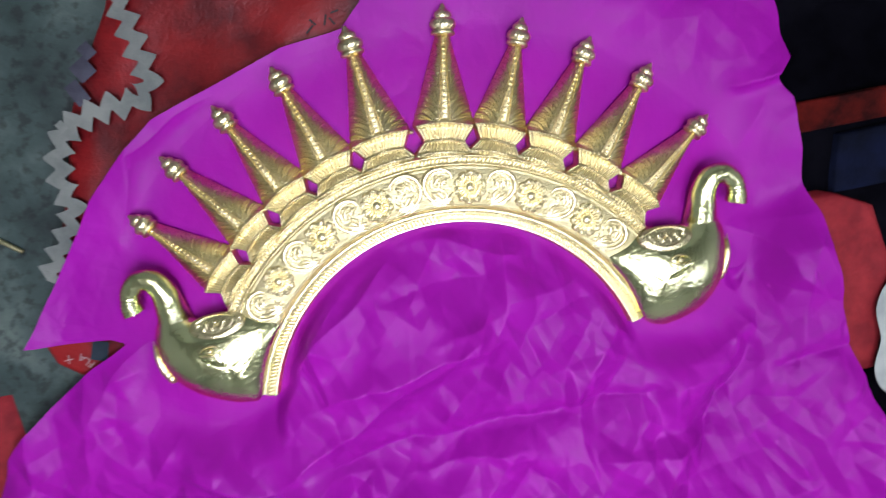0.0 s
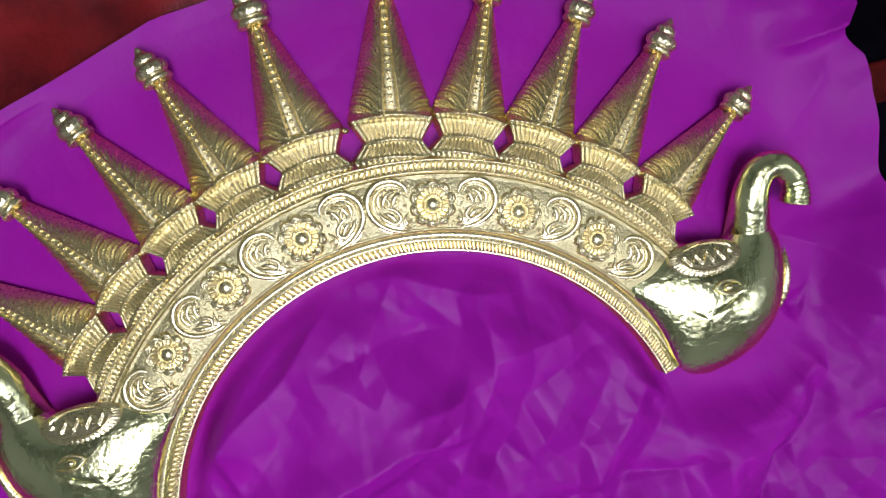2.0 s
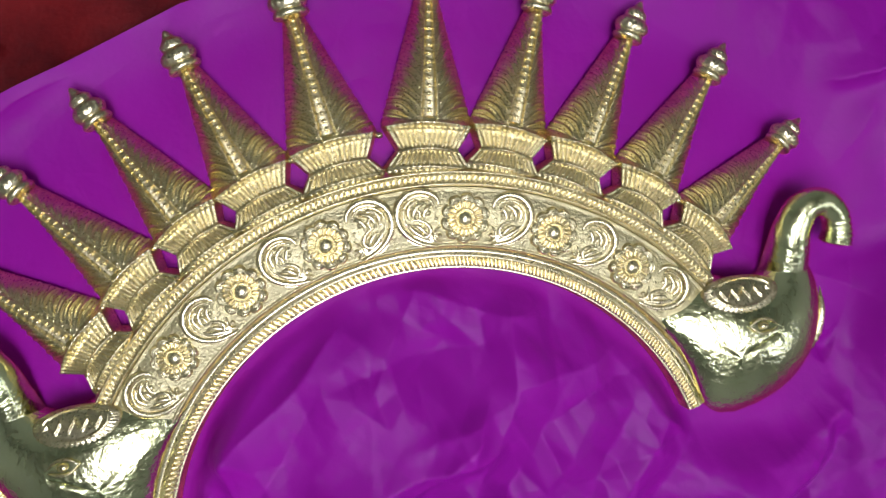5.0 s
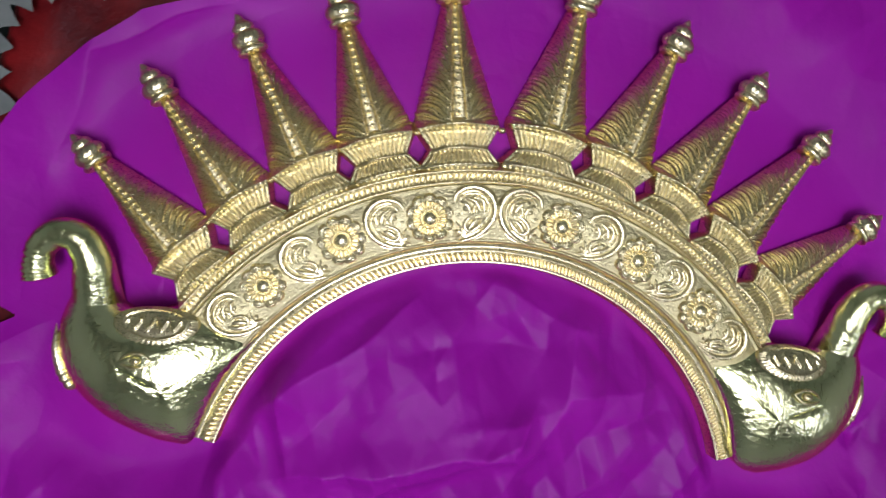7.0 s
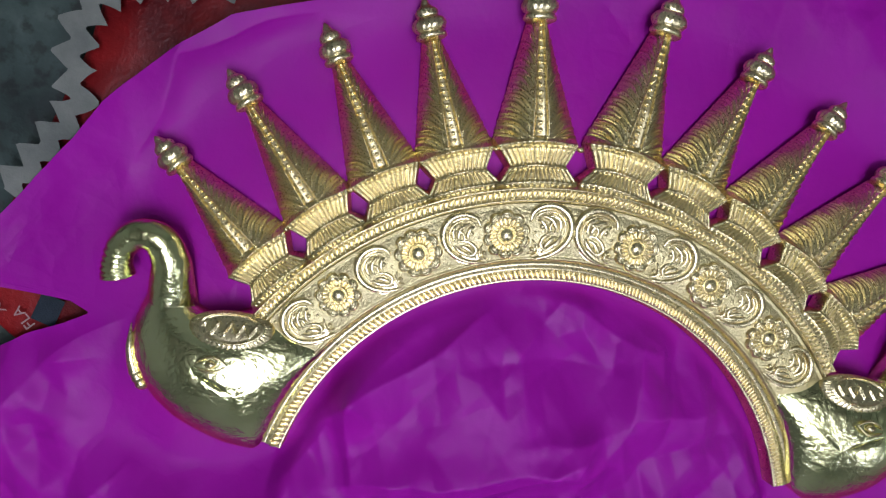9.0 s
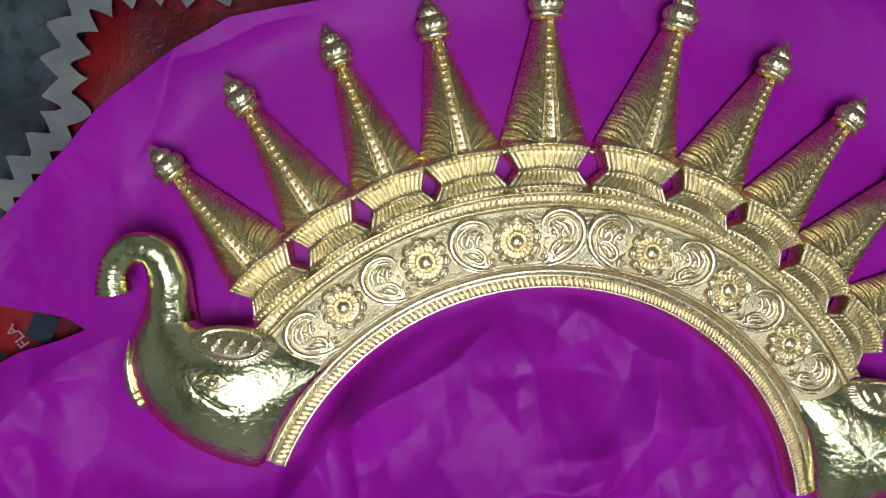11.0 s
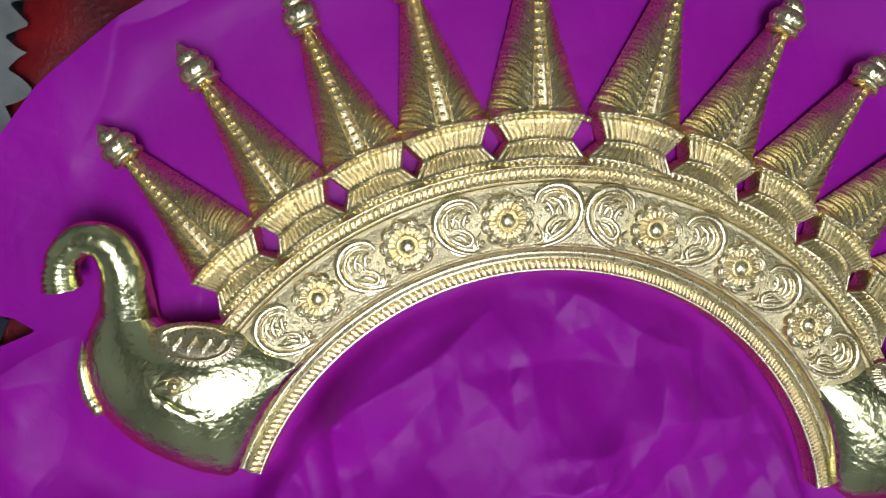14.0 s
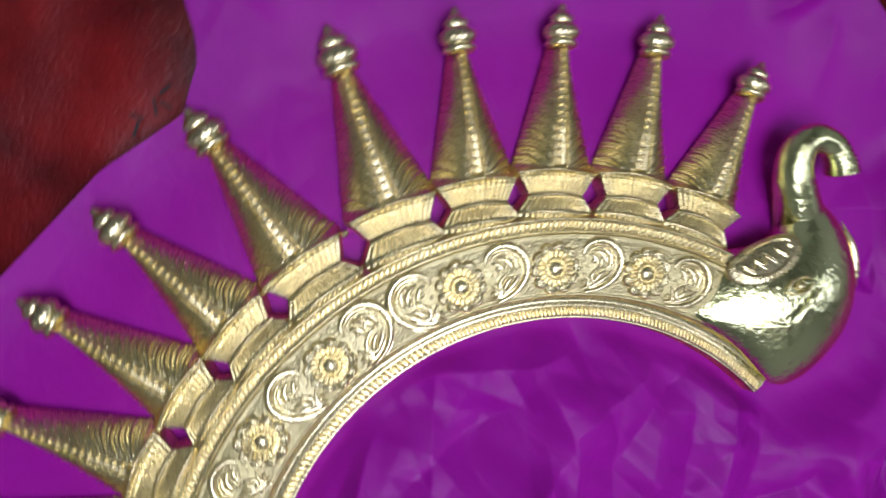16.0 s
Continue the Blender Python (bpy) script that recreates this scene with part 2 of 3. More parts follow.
def flower_mesh():
    rad = np.linspace(0.0, 1.0, 48) ** 0.85
    th = np.linspace(0, 2 * np.pi, 200, endpoint=False)
    k, t = np.meshgrid(rad, th, indexing="ij")
    lobe = np.abs(np.cos(5 * t)) ** 0.55
    edge = 6.3 + 1.25 * lobe
    r = k * edge
    # domed boss with a pin, a ring, a wreath of stamens and cupped petals round them
    z = 0.2 + 1.5 * np.sqrt(np.clip(1 - (r / 2.3) ** 2, 0, 1))
    z = z + 0.95 * bell(r - 2.75, 0.33)
    stamen = np.clip(np.cos(20 * t) * 1.3, -0.6, 1)
    z = z + step(3.1, 3.4, r) * step(5.3, 4.9, r) * (0.45 + 0.5 * stamen)
    s = np.clip((r - 4.9) / np.maximum(edge - 4.9, 0.3), 0, 1)
    z = z + 1.25 * np.sin(math.pi * s) ** 0.6 * (0.25 + 0.75 * lobe) * step(4.9, 5.2, r) - 0.5 * bell(s - 0.45, 0.14) * lobe
    return np.stack([r * np.cos(t), r * np.sin(t), z - 0.5 * step(0.95, 1.0, k)], -1) * MM


def ridge(points, thick, flat=1.0):
    """A raised line through the points (x, y) in mm, fattest in its middle."""
    p = spline(points, 64)
    t = np.linspace(0, 1, 64)
    fat = thick * (0.2 + 0.8 * np.sin(np.pi * t) ** 0.7)
    fat[0], fat[-1] = 0.04, 0.04
    path = np.concatenate([p, (0.05 + 0.3 * np.sin(np.pi * t))[:, None]], -1)
    return tube(path * MM, fat * MM, 12, flat), True


def scroll_mesh():
    """A leafy comma-shaped scroll, open towards -x, its tail swept back below; an inner leaf curls in its mouth, with buds."""
    blocks = [ridge([(-7.2, 3.0), (-6.2, 6.4), (-2.6, 8.6), (1.8, 8.4), (5.4, 5.6), (6.6, 1.2), (4.9, -3.4), (0.6, -7.2), (-5.4, -9.3)], 1.25, 0.8),
              ridge([(-5.4, 2.6), (-4.6, 5.4), (-1.8, 6.7), (1.4, 6.3), (3.9, 4.1), (4.5, 0.8), (3.0, -2.8), (-0.4, -5.8)], 0.45),
              ridge([(-3.4, 4.3), (-1.2, 5.2), (1.2, 4.8), (2.9, 3.0), (3.3, 0.6), (2.2, -1.8)], 0.34),
              ridge([(3.4, 2.6), (1.4, 3.6), (-0.5, 2.4), (-0.3, 0.2), (1.4, -0.6)], 0.60),
              ridge([(3.2, -1.2), (0.8, 0.0), (-2.0, -1.2), (-3.6, -3.6), (-2.4, -5.6), (-0.4, -5.0), (-0.6, -3.4)], 0.70, 0.8),
              ridge([(1.8, -2.4), (-0.4, -1.5), (-2.0, -2.8), (-1.9, -4.0)], 0.36),
              ridge([(-3.4, 5.4), (-0.2, 4.2), (1.3, 1.8), (1.2, -0.4)], 0.95, 0.7),
              ridge([(-0.6, 6.2), (2.2, 4.6), (3.0, 2.0), (2.4, -0.6)], 0.85, 0.7),
              ridge([(3.4, -0.4), (2.2, -3.0), (-0.4, -5.2), (-3.2, -7.0)], 0.85, 0.7),
              ridge([(2.6, -1.6), (0.2, -2.2), (-1.6, -4.2), (-2.4, -6.0)], 0.80, 0.7),
              ridge([(-5.2, 3.8), (-3.4, 3.4), (-1.9, 1.2), (-2.3, -1.2)], 0.80, 0.7),
              ridge([(-6.6, -2.4), (-4.8, -4.8), (-4.6, -7.0), (-6.6, -8.2)], 0.55)]
    k, a = np.meshgrid(np.linspace(0.02, 1, 8), np.linspace(0, 2 * np.pi, 36, endpoint=False), indexing="ij")
    blocks.append((np.stack([-0.8 + 6.6 * k * np.cos(a), -0.4 + 8.2 * k * np.sin(a), -0.20 - 0.30 * k ** 2], -1) * MM, True))
    for cx, cy, s in ((-3.2, 1.8, 0.95), (1.5, 1.6, 0.75), (-1.3, -4.2, 0.6), (-6.2, -5.8, 0.7), (-5.6, -0.2, 0.6)):
        la, lo = np.meshgrid(np.linspace(0.02, math.pi / 2 + 0.25, 8), np.linspace(0, 2 * np.pi, 14, endpoint=False), indexing="ij")
        ball = np.stack([cx + s * 1.1 * np.sin(la) * np.cos(lo), cy + s * np.sin(la) * np.sin(lo), 0.15 + s * 0.9 * np.cos(la)], -1)
        blocks.append((ball * MM, True))
    return joined(blocks)


first_flower = grid_part("flower", flower_mesh(), GOLD, panel, "stamped gold rosette with a domed centre", wrap=True)
flowers = [(-42.8, 110.4), (-27.6, 110.0), (-12.2, 109.2), (11.2, 109.2), (26.6, 109.0), (42.0, 109.4)]
first_flower.matrix_basis = on_panel(flowers[0][1], flowers[0][0])
for deg, r in flowers[1:]:
    copy_thing(first_flower, on_panel(r, deg, 11 * deg) @ Matrix.Scale(1.08, 4))
sv, sf = scroll_mesh()
first_scroll = link_mesh("scroll", sv, sf, GOLD, panel, "stamped gold leafy scroll")
scrolls = [(-4.3, 1, 1.0), (-19.7, -1, 0.94), (-35.2, -1, 0.90), (-50.4, -1, 0.92), (3.4, -1, 1.0), (19.0, 1, 0.93), (34.4, 1, 0.90), (49.8, 1, 0.92)]
for n, (deg, side, size) in enumerate(scrolls):
    m = on_panel(109.6, deg, 0, side) @ Matrix.Scale(size, 4)
    if n == 0:
        first_scroll.matrix_basis = m
    else:
        s = copy_thing(first_scroll, Matrix())
        s.matrix_basis = m


# spikes: local y runs outwards from the arch's centre, x across
def spike_mesh():
    y = np.concatenate([np.linspace(123.6, 138.4, 76), np.linspace(138.6, 174.5, 270)])
    u = np.sin(np.linspace(-1, 1, 110) * math.pi / 2) * 0.45 + np.linspace(-1, 1, 110) * 0.55
    yy, uu = np.meshgrid(y, u, indexing="ij")
    au = np.abs(uu)
    waist = np.interp(yy, [124.6, 126.0, 130.4, 134.6, 136.6, 138.4], [12.9, 12.6, 9.2, 12.0, 13.3, 13.3])
    cone = 3.0 + 10.3 * np.clip((174.5 - yy) / 36, 0, 1) ** 1.02
    low = yy < 138.5
    w = np.where(low, waist, cone)
    x = w * uu
    tall = np.interp(yy, [124.6, 127, 130.5, 135, 137.4, 138.8, 150, 174.5], [9.5, 9.4, 9.0, 9.2, 9.9, 9.8, 9.8, 7.6])
    # half-round section, flatter on the pedestal than on the cone
    round_ = np.clip(1 - au ** 1.8, 0, 1) ** 0.88
    flat = np.where(au < 0.92, 1 - 0.30 * (au / 0.92) ** 2, 0.70 * np.clip((1 - au) / 0.08, 0, 1) ** 0.6)
    mix = step(139.5, 136.0, yy)
    arch = np.where(au > 0.99, 0.0, mix * flat + (1 - mix) * round_)
    z = BASE + tall * arch
    # fluted pedestal with three mouldings; the flutes fan out and are a little uneven
    wave = uu * 15.5 * math.pi + 0.6 * np.sin(3.1 * uu + 0.2 * yy)
    flute = 0.58 * np.clip(np.cos(wave) * 1.4, -1, 1) * np.clip(1.2 - uu ** 2, 0, 1)
    bow = yy + 0.9 * uu ** 2
    plain = bell(bow - 130.7, 0.6) + bell(bow - 137.9, 0.9) + bell(bow - 125.6, 0.7)
    z = z + np.where(low, flute * np.clip(1 - plain, 0, 1) * arch, 0)
    z = z + arch * (0.8 * bell(bow - 130.7, 0.38) + 0.9 * bell(bow - 137.7, 0.5) + 0.6 * bell(bow - 125.8, 0.4) - 0.5 * bell(bow - 136.6, 0.4))
    # a sunk channel between two raised rails
    c = 0.95 + 1.55 * np.clip((172 - yy) / 34, 0, 1)
    high = step(138.6, 139.4, yy)
    z = z + high * (1.25 * bell(np.abs(x) - c, 0.36) - 0.9 * np.clip(1 - (x / c) ** 2, 0, 1))
    # fronds that sweep out and up from the rails and droop towards the edge, long and short in turn
    out = np.clip((np.abs(x) - c - 0.3) / np.maximum(w - c - 0.3, 0.5), 0, 1)
    side = np.where(uu > 0, 0.0, 0.37)
    phase = (yy - 10.0 * out ** 0.8 + 4.2 * out ** 2.2) / 2.6 + side + 0.10 * np.sin(0.9 * yy + 4 * side)
    f = phase - np.floor(phase)
    turn = np.floor(phase) % 3
    reach = 0.80 + 0.09 * turn
    stroke = bell(f - 0.6, 0.17) + 0.45 * bell(f - 0.15, 0.10)
    hair = 0.5 + 0.5 * np.cos(2 * math.pi * phase * 3)
    on = high * step(0.0, 0.06, out) * step(reach + 0.12, reach - 0.10, out)
    z = z + on * ((1.15 - 0.10 * out) * stroke - 0.30 + 0.06 * hair)
    # the cut edge follows the fronds
    x = x * (1 + high * 0.035 * (stroke - 0.5) * step(0.8, 1.0, au))
    return np.stack([x, yy, z], -1) * MM


def finial_mesh():
    prof = [(172.6, 2.6), (173.3, 4.7), (174.0, 5.2), (174.8, 5.0), (175.3, 4.3), (176.0, 5.0), (177.2, 5.5), (178.6, 5.2), (179.6, 4.2), (180.0, 3.2), (180.7, 3.5), (182.0, 3.3), (183.0, 2.3), (183.6, 1.7), (184.6, 1.3), (185.4, 0.8), (185.9, 0.15)]
    p = spline(prof, 64)
    th = np.linspace(0, 2 * np.pi, 108, endpoint=False)
    y, t = np.meshgrid(p[:, 0], th, indexing="ij")
    r = np.repeat(p[:, 1:2], 108, 1)
    r = r + 0.16 * np.cos(14 * t + 0.9 * y) * bell(y - 177.4, 1.3) + 0.12 * np.cos(12 * t - 0.8 * y) * bell(y - 181.6, 0.8) + 0.15 * np.sin(2 * t + 0.6 * y)
    return np.stack([r * np.cos(t), y, 1.0 + 0.80 * r * np.sin(t)], -1) * MM


def bead_mesh():
    la, lo = np.meshgrid(np.linspace(0.03, math.pi / 2 + 0.3, 7), np.linspace(0, 2 * np.pi, 12, endpoint=False), indexing="ij")
    return np.stack([np.sin(la) * np.cos(lo), 1.05 * np.sin(la) * np.sin(lo), np.cos(la)], -1) * MM


spike = grid_part("spike", spike_mesh(), GOLD, crown, "hollow gold spike stamped with a feather pattern", flip=True)
grid_part("finial", finial_mesh(), GOLD, spike, "ribbed gold bud finial", wrap=True)
bead = grid_part("bead", bead_mesh(), GOLD, spike, wrap=True)
for n in range(15):
    y = 141.0 + 31.0 * n / 14
    z = BASE + np.interp(y, [138.8, 150, 174.5], [9.8, 9.8, 7.6]) - 0.75
    b = bead if n == 0 else new("bead", bead.data)
    b.parent = spike
    b.matrix_basis = Matrix.Translation((0, y * MM, float(z) * MM)) @ Matrix.Scale(0.76 - 0.020 * n, 4)
# bearing of each spike's foot, its own lean in degrees, its width and its length
STANDS = [(-48.8, 2.5, 0.96, 1.0), (-38.3, -0.4, 0.945, 1.055), (-28.0, -0.4, 0.95, 1.047), (-17.8, -1.1, 1.01, 1.033), (-6.5, 0.0, 1.10, 1.10),
          (6.0, 4.1, 1.10, 1.14), (17.0, 5.2, 1.0, 1.067), (27.5, 4.3, 0.985, 1.053), (38.4, 0.7, 0.985, 1.06), (49.0, 3.6, 0.98, 0.995)]


def spike_pose(deg, lean, wide, length):
    foot = Matrix.Translation((0, 128 * MM, 0))
    turn = Matrix.Rotation(-math.radians(lean), 4, "Z") @ Matrix.Rotation(math.radians(-3.5), 4, "X")
    return Matrix.Rotation(-math.radians(deg), 4, "Z") @ foot @ turn @ Matrix.Diagonal((wide, length, 1, 1)) @ foot.inverted()


for n, stand in enumerate(STANDS):
    one = spike if n == 0 else copy_thing(spike, Matrix())
    one.matrix_basis = spike_pose(*stand)


# heads: built for the +x end, mirrored for the other
def head_body(full):
    rim = [(77.0, 62.5), (84.5, 52.6), (90.4, 41.4), (94.4, 30.4), (97.6, 25.8), (104.5 + full, 25.2 - 2.4 * full), (114.5 + 2 * full, 27.6 - 3.2 * full), (125.6 + 2.6 * full, 33.4 - 3 * full), (135.0 + 1.6 * full, 42.5 - full), (140.0, 53.0), (139.6, 64.0),
           (136.4, 73.0), (133.2, 80.0), (128.6, 81.5), (124.2, 79.0), (121.0, 71.0), (113.0, 68.6), (104.5, 71.0), (95.4, 73.0), (85.0, 68.5), (77.0, 62.0)]
    o = spline(rim, 190)[:-1]
    a, b = np.array((104.0, 46.0)), np.array((117.0, 53.0))
    s = np.clip(((o - a) @ (b - a)) / ((b - a) @ (b - a)), 0, 1)
    c = a + s[:, None] * (b - a)
    k = np.sin(np.linspace(0.0, math.pi / 2, 44))
    soft = o.copy()
    for _ in range(60):
        soft = 0.5 * soft + 0.25 * (np.roll(soft, 1, 0) + np.roll(soft, -1, 0))
    kk = k[:, None, None]
    p = c[None] + (soft[None] * (1 - kk ** 3) + o[None] * kk ** 3 - c[None]) * kk
    inner = step(111.0, 101.0, np.hypot(o[:, 0], o[:, 1]))
    for _ in range(110):
        inner = 0.5 * inner + 0.25 * (np.roll(inner, 1) + np.roll(inner, -1))
    foot = BASE + 8.0 * inner
    # the shell bulges like an inflated skin held at its rim
    gx, gy = np.meshgrid(np.arange(70.0, 148.0), np.arange(16.0, 88.0), indexing="ij")
    inside, q = np.zeros(gx.shape, bool), np.roll(o, -1, 0)
    for (x0, y0), (x1, y1) in zip(o, q):
        if y0 != y1:
            inside ^= ((y0 > gy) != (y1 > gy)) & (gx < (x1 - x0) * (gy - y0) / (y1 - y0) + x0)
    skin = np.zeros(gx.shape)
    for _ in range(1500):
        skin[1:-1, 1:-1] = 0.25 * (skin[:-2, 1:-1] + skin[2:, 1:-1] + skin[1:-1, :-2] + skin[1:-1, 2:] + 1.0) * inside[1:-1, 1:-1]
    u, v = p[..., 0] - 70, p[..., 1] - 16
    iu, iv = np.clip(u.astype(int), 0, 76), np.clip(v.astype(int), 0, 70)
    fu, fv = u - iu, v - iv
    at = (skin[iu, iv] * (1 - fu) + skin[iu + 1, iv] * fu) * (1 - fv) + (skin[iu, iv + 1] * (1 - fu) + skin[iu + 1, iv + 1] * fu) * fv
    swell = np.clip(at / skin.max(), 0, 1) ** 0.52
    for _ in range(3):
        swell[1:-1] = 0.5 * swell[1:-1] + 0.125 * (swell[:-2] + swell[2:] + np.roll(swell, 1, 1)[1:-1] + np.roll(swell, -1, 1)[1:-1])
    swell[0], swell[-1] = swell[1].mean(), 0
    zz = foot[None] + (BASE + 17.5 - foot[None]) * swell
    return np.concatenate([np.concatenate([p, zz[..., None]], -1), np.concatenate([o, np.full((len(o), 1), BASE - 1.0)], -1)[None]], 0) * MM


def trunk_mesh():
    path = spline([(125.6, 57, -7.0), (128.2, 68, -3.4), (128.6, 77, -0.4), (128.8, 85.5, 2.4), (132.2, 92.0, 3.6), (138.4, 93.2, 4.0), (143.6, 88.6, 3.4), (145.0, 82.5, 2.8), (144.4, 78.0, 2.2)], 90)
    size = np.interp(np.linspace(0, 1, 90), [0, 0.2, 0.4, 0.62, 0.82, 0.985, 1], [9.0, 7.6, 5.8, 4.8, 4.3, 5.2, 0.3])
    t = tube(path * MM, size * MM, 28, 1.0)
    fold = 1 + 0.07 * np.cos(np.linspace(0, 1, 90) * 2 * math.pi * 30) * step(0.74, 0.80, np.linspace(0, 1, 90))
    return path[:, None] * MM + (t - path[:, None] * MM) * fold[:, None, None]


def ear_mesh():
    k, t = np.meshgrid(np.linspace(0, 1, 36), np.linspace(0, 2 * np.pi, 120, endpoint=False), indexing="ij")
    x = 11.6 * k * np.cos(t)
    y = k * np.sin(t) * np.where(np.sin(t) > 0, 4.6, 7.0)
    z = 2.2 * np.sqrt(np.clip(1 - k ** 4, 0, 1))
    z = z + 0.7 * bell(k - 0.72, 0.05) + step(0.76, 0.8, k) * step(1.0, 0.95, k) * (0.3 + 0.35 * np.cos(44 * t))
    zig = np.abs(((x / 3.4) % 1) - 0.5) * 6.0 - 2.2
    z = z + step(0.7, 0.64, k) * 0.65 * bell(y - zig, 0.6)
    return np.stack([x, y, z], -1) * MM


def eye_mesh():
    blocks = []
    for top in (1, -1):
        path = spline([(-4.6, 0, 0), (-1.6, 1.9 * top, 0.5), (1.8, 1.6 * top, 0.5), (4.8, -0.3, 0)], 20)
        blocks.append((tube(path * MM, 0.45 * np.sin(np.linspace(0.25, 2.9, 20)) * MM, 6, 1.2), True))
    la, lo = np.meshgrid(np.linspace(0.03, 1.8, 7), np.linspace(0, 2 * np.pi, 14, endpoint=False), indexing="ij")
    blocks.append((np.stack([1.5 * np.sin(la) * np.cos(lo), 1.2 * np.sin(la) * np.sin(lo), 0.9 * np.cos(la)], -1) * MM, True))
    return joined(blocks)


def tusk_mesh():
    path = spline([(134.6, 41.6, 0.2), (137.8, 48.0, 1.6), (139.6, 55.5, 2.0), (140.2, 63.5, 0.6)], 40)
    size = np.interp(np.linspace(0, 1, 40), [0, 0.05, 0.3, 0.7, 1], [0.3, 2.0, 2.0, 1.3, 0.1])
    fold = 1 + 0.10 * np.cos(np.linspace(0, 1, 40) * 2 * math.pi * 9) * step(0.45, 0.3, np.linspace(0, 1, 40))
    return tube(path * MM, size * fold * MM, 14, 1.0)


def head(side, pose_of):
    body = grid_part("head_end", head_body(1 if side > 0 else 0), GOLD_SMOOTH, crown, "smooth bulging gold elephant-head end", wrap=True)
    body.matrix_basis = pose_of @ Matrix.Diagonal((side, 1, 1, 1))
    grid_part("trunk", trunk_mesh(), GOLD_SMOOTH, body, "upward-curled gold trunk", wrap=True)
    ear = grid_part("ear", ear_mesh(), GOLD, body, "leaf-shaped gold ear with a zigzag", wrap=True)
    ear.matrix_basis = pose(0.1072, 0.0668, 0.0062, -24, 0, 1) @ Matrix.Scale(1.16, 4)
    ev, ef = eye_mesh()
    eye = link_mesh("eye", ev, ef, GOLD, body, "raised almond-shaped gold eye")
    eye.matrix_basis = pose(0.1120, 0.0560, 0.0128, -12, 6, -4) @ Matrix.Scale(1.15, 4)
    grid_part("tusk", tusk_mesh(), GOLD, body, "small ridged gold tusk", wrap=True)
    return body


def turned(x, y, deg, size):
    """A turn and growth about a place in the plan, in mm."""
    c = Matrix.Translation((x * MM, y * MM, 0))
    return c @ Matrix.Rotation(math.radians(deg), 4, "Z") @ Matrix.Diagonal((size, size, 1, 1)) @ c.inverted()


head(-1, turned(-90, 45, 0.0, 1.005))
head(1, turned(90, 45, -4.5, 1.02))


# ---------------------------------------------------------------- the magenta paper
rng = np.random.default_rng(7)
LEFT = [(-260, -330), (-60, -262), (17, -228), (38, -201), (54, -177), (58.5, -166), (63, -157), (66.5, -164), (70.5, -203), (93, -186), (107, -176), (120, -165), (133, -156), (140, -149), (155, -131),
        (165, -118), (173, -94), (187, -52), (190, -22), (200, -12), (230, -2), (262, 8)]
RIGHT = [(-260, 238), (-66, 207), (-7, 194), (45, 188), (83, 184), (120, 182), (131, 177), (138, 185), (165, 183), (215, 176), (262, 156)]


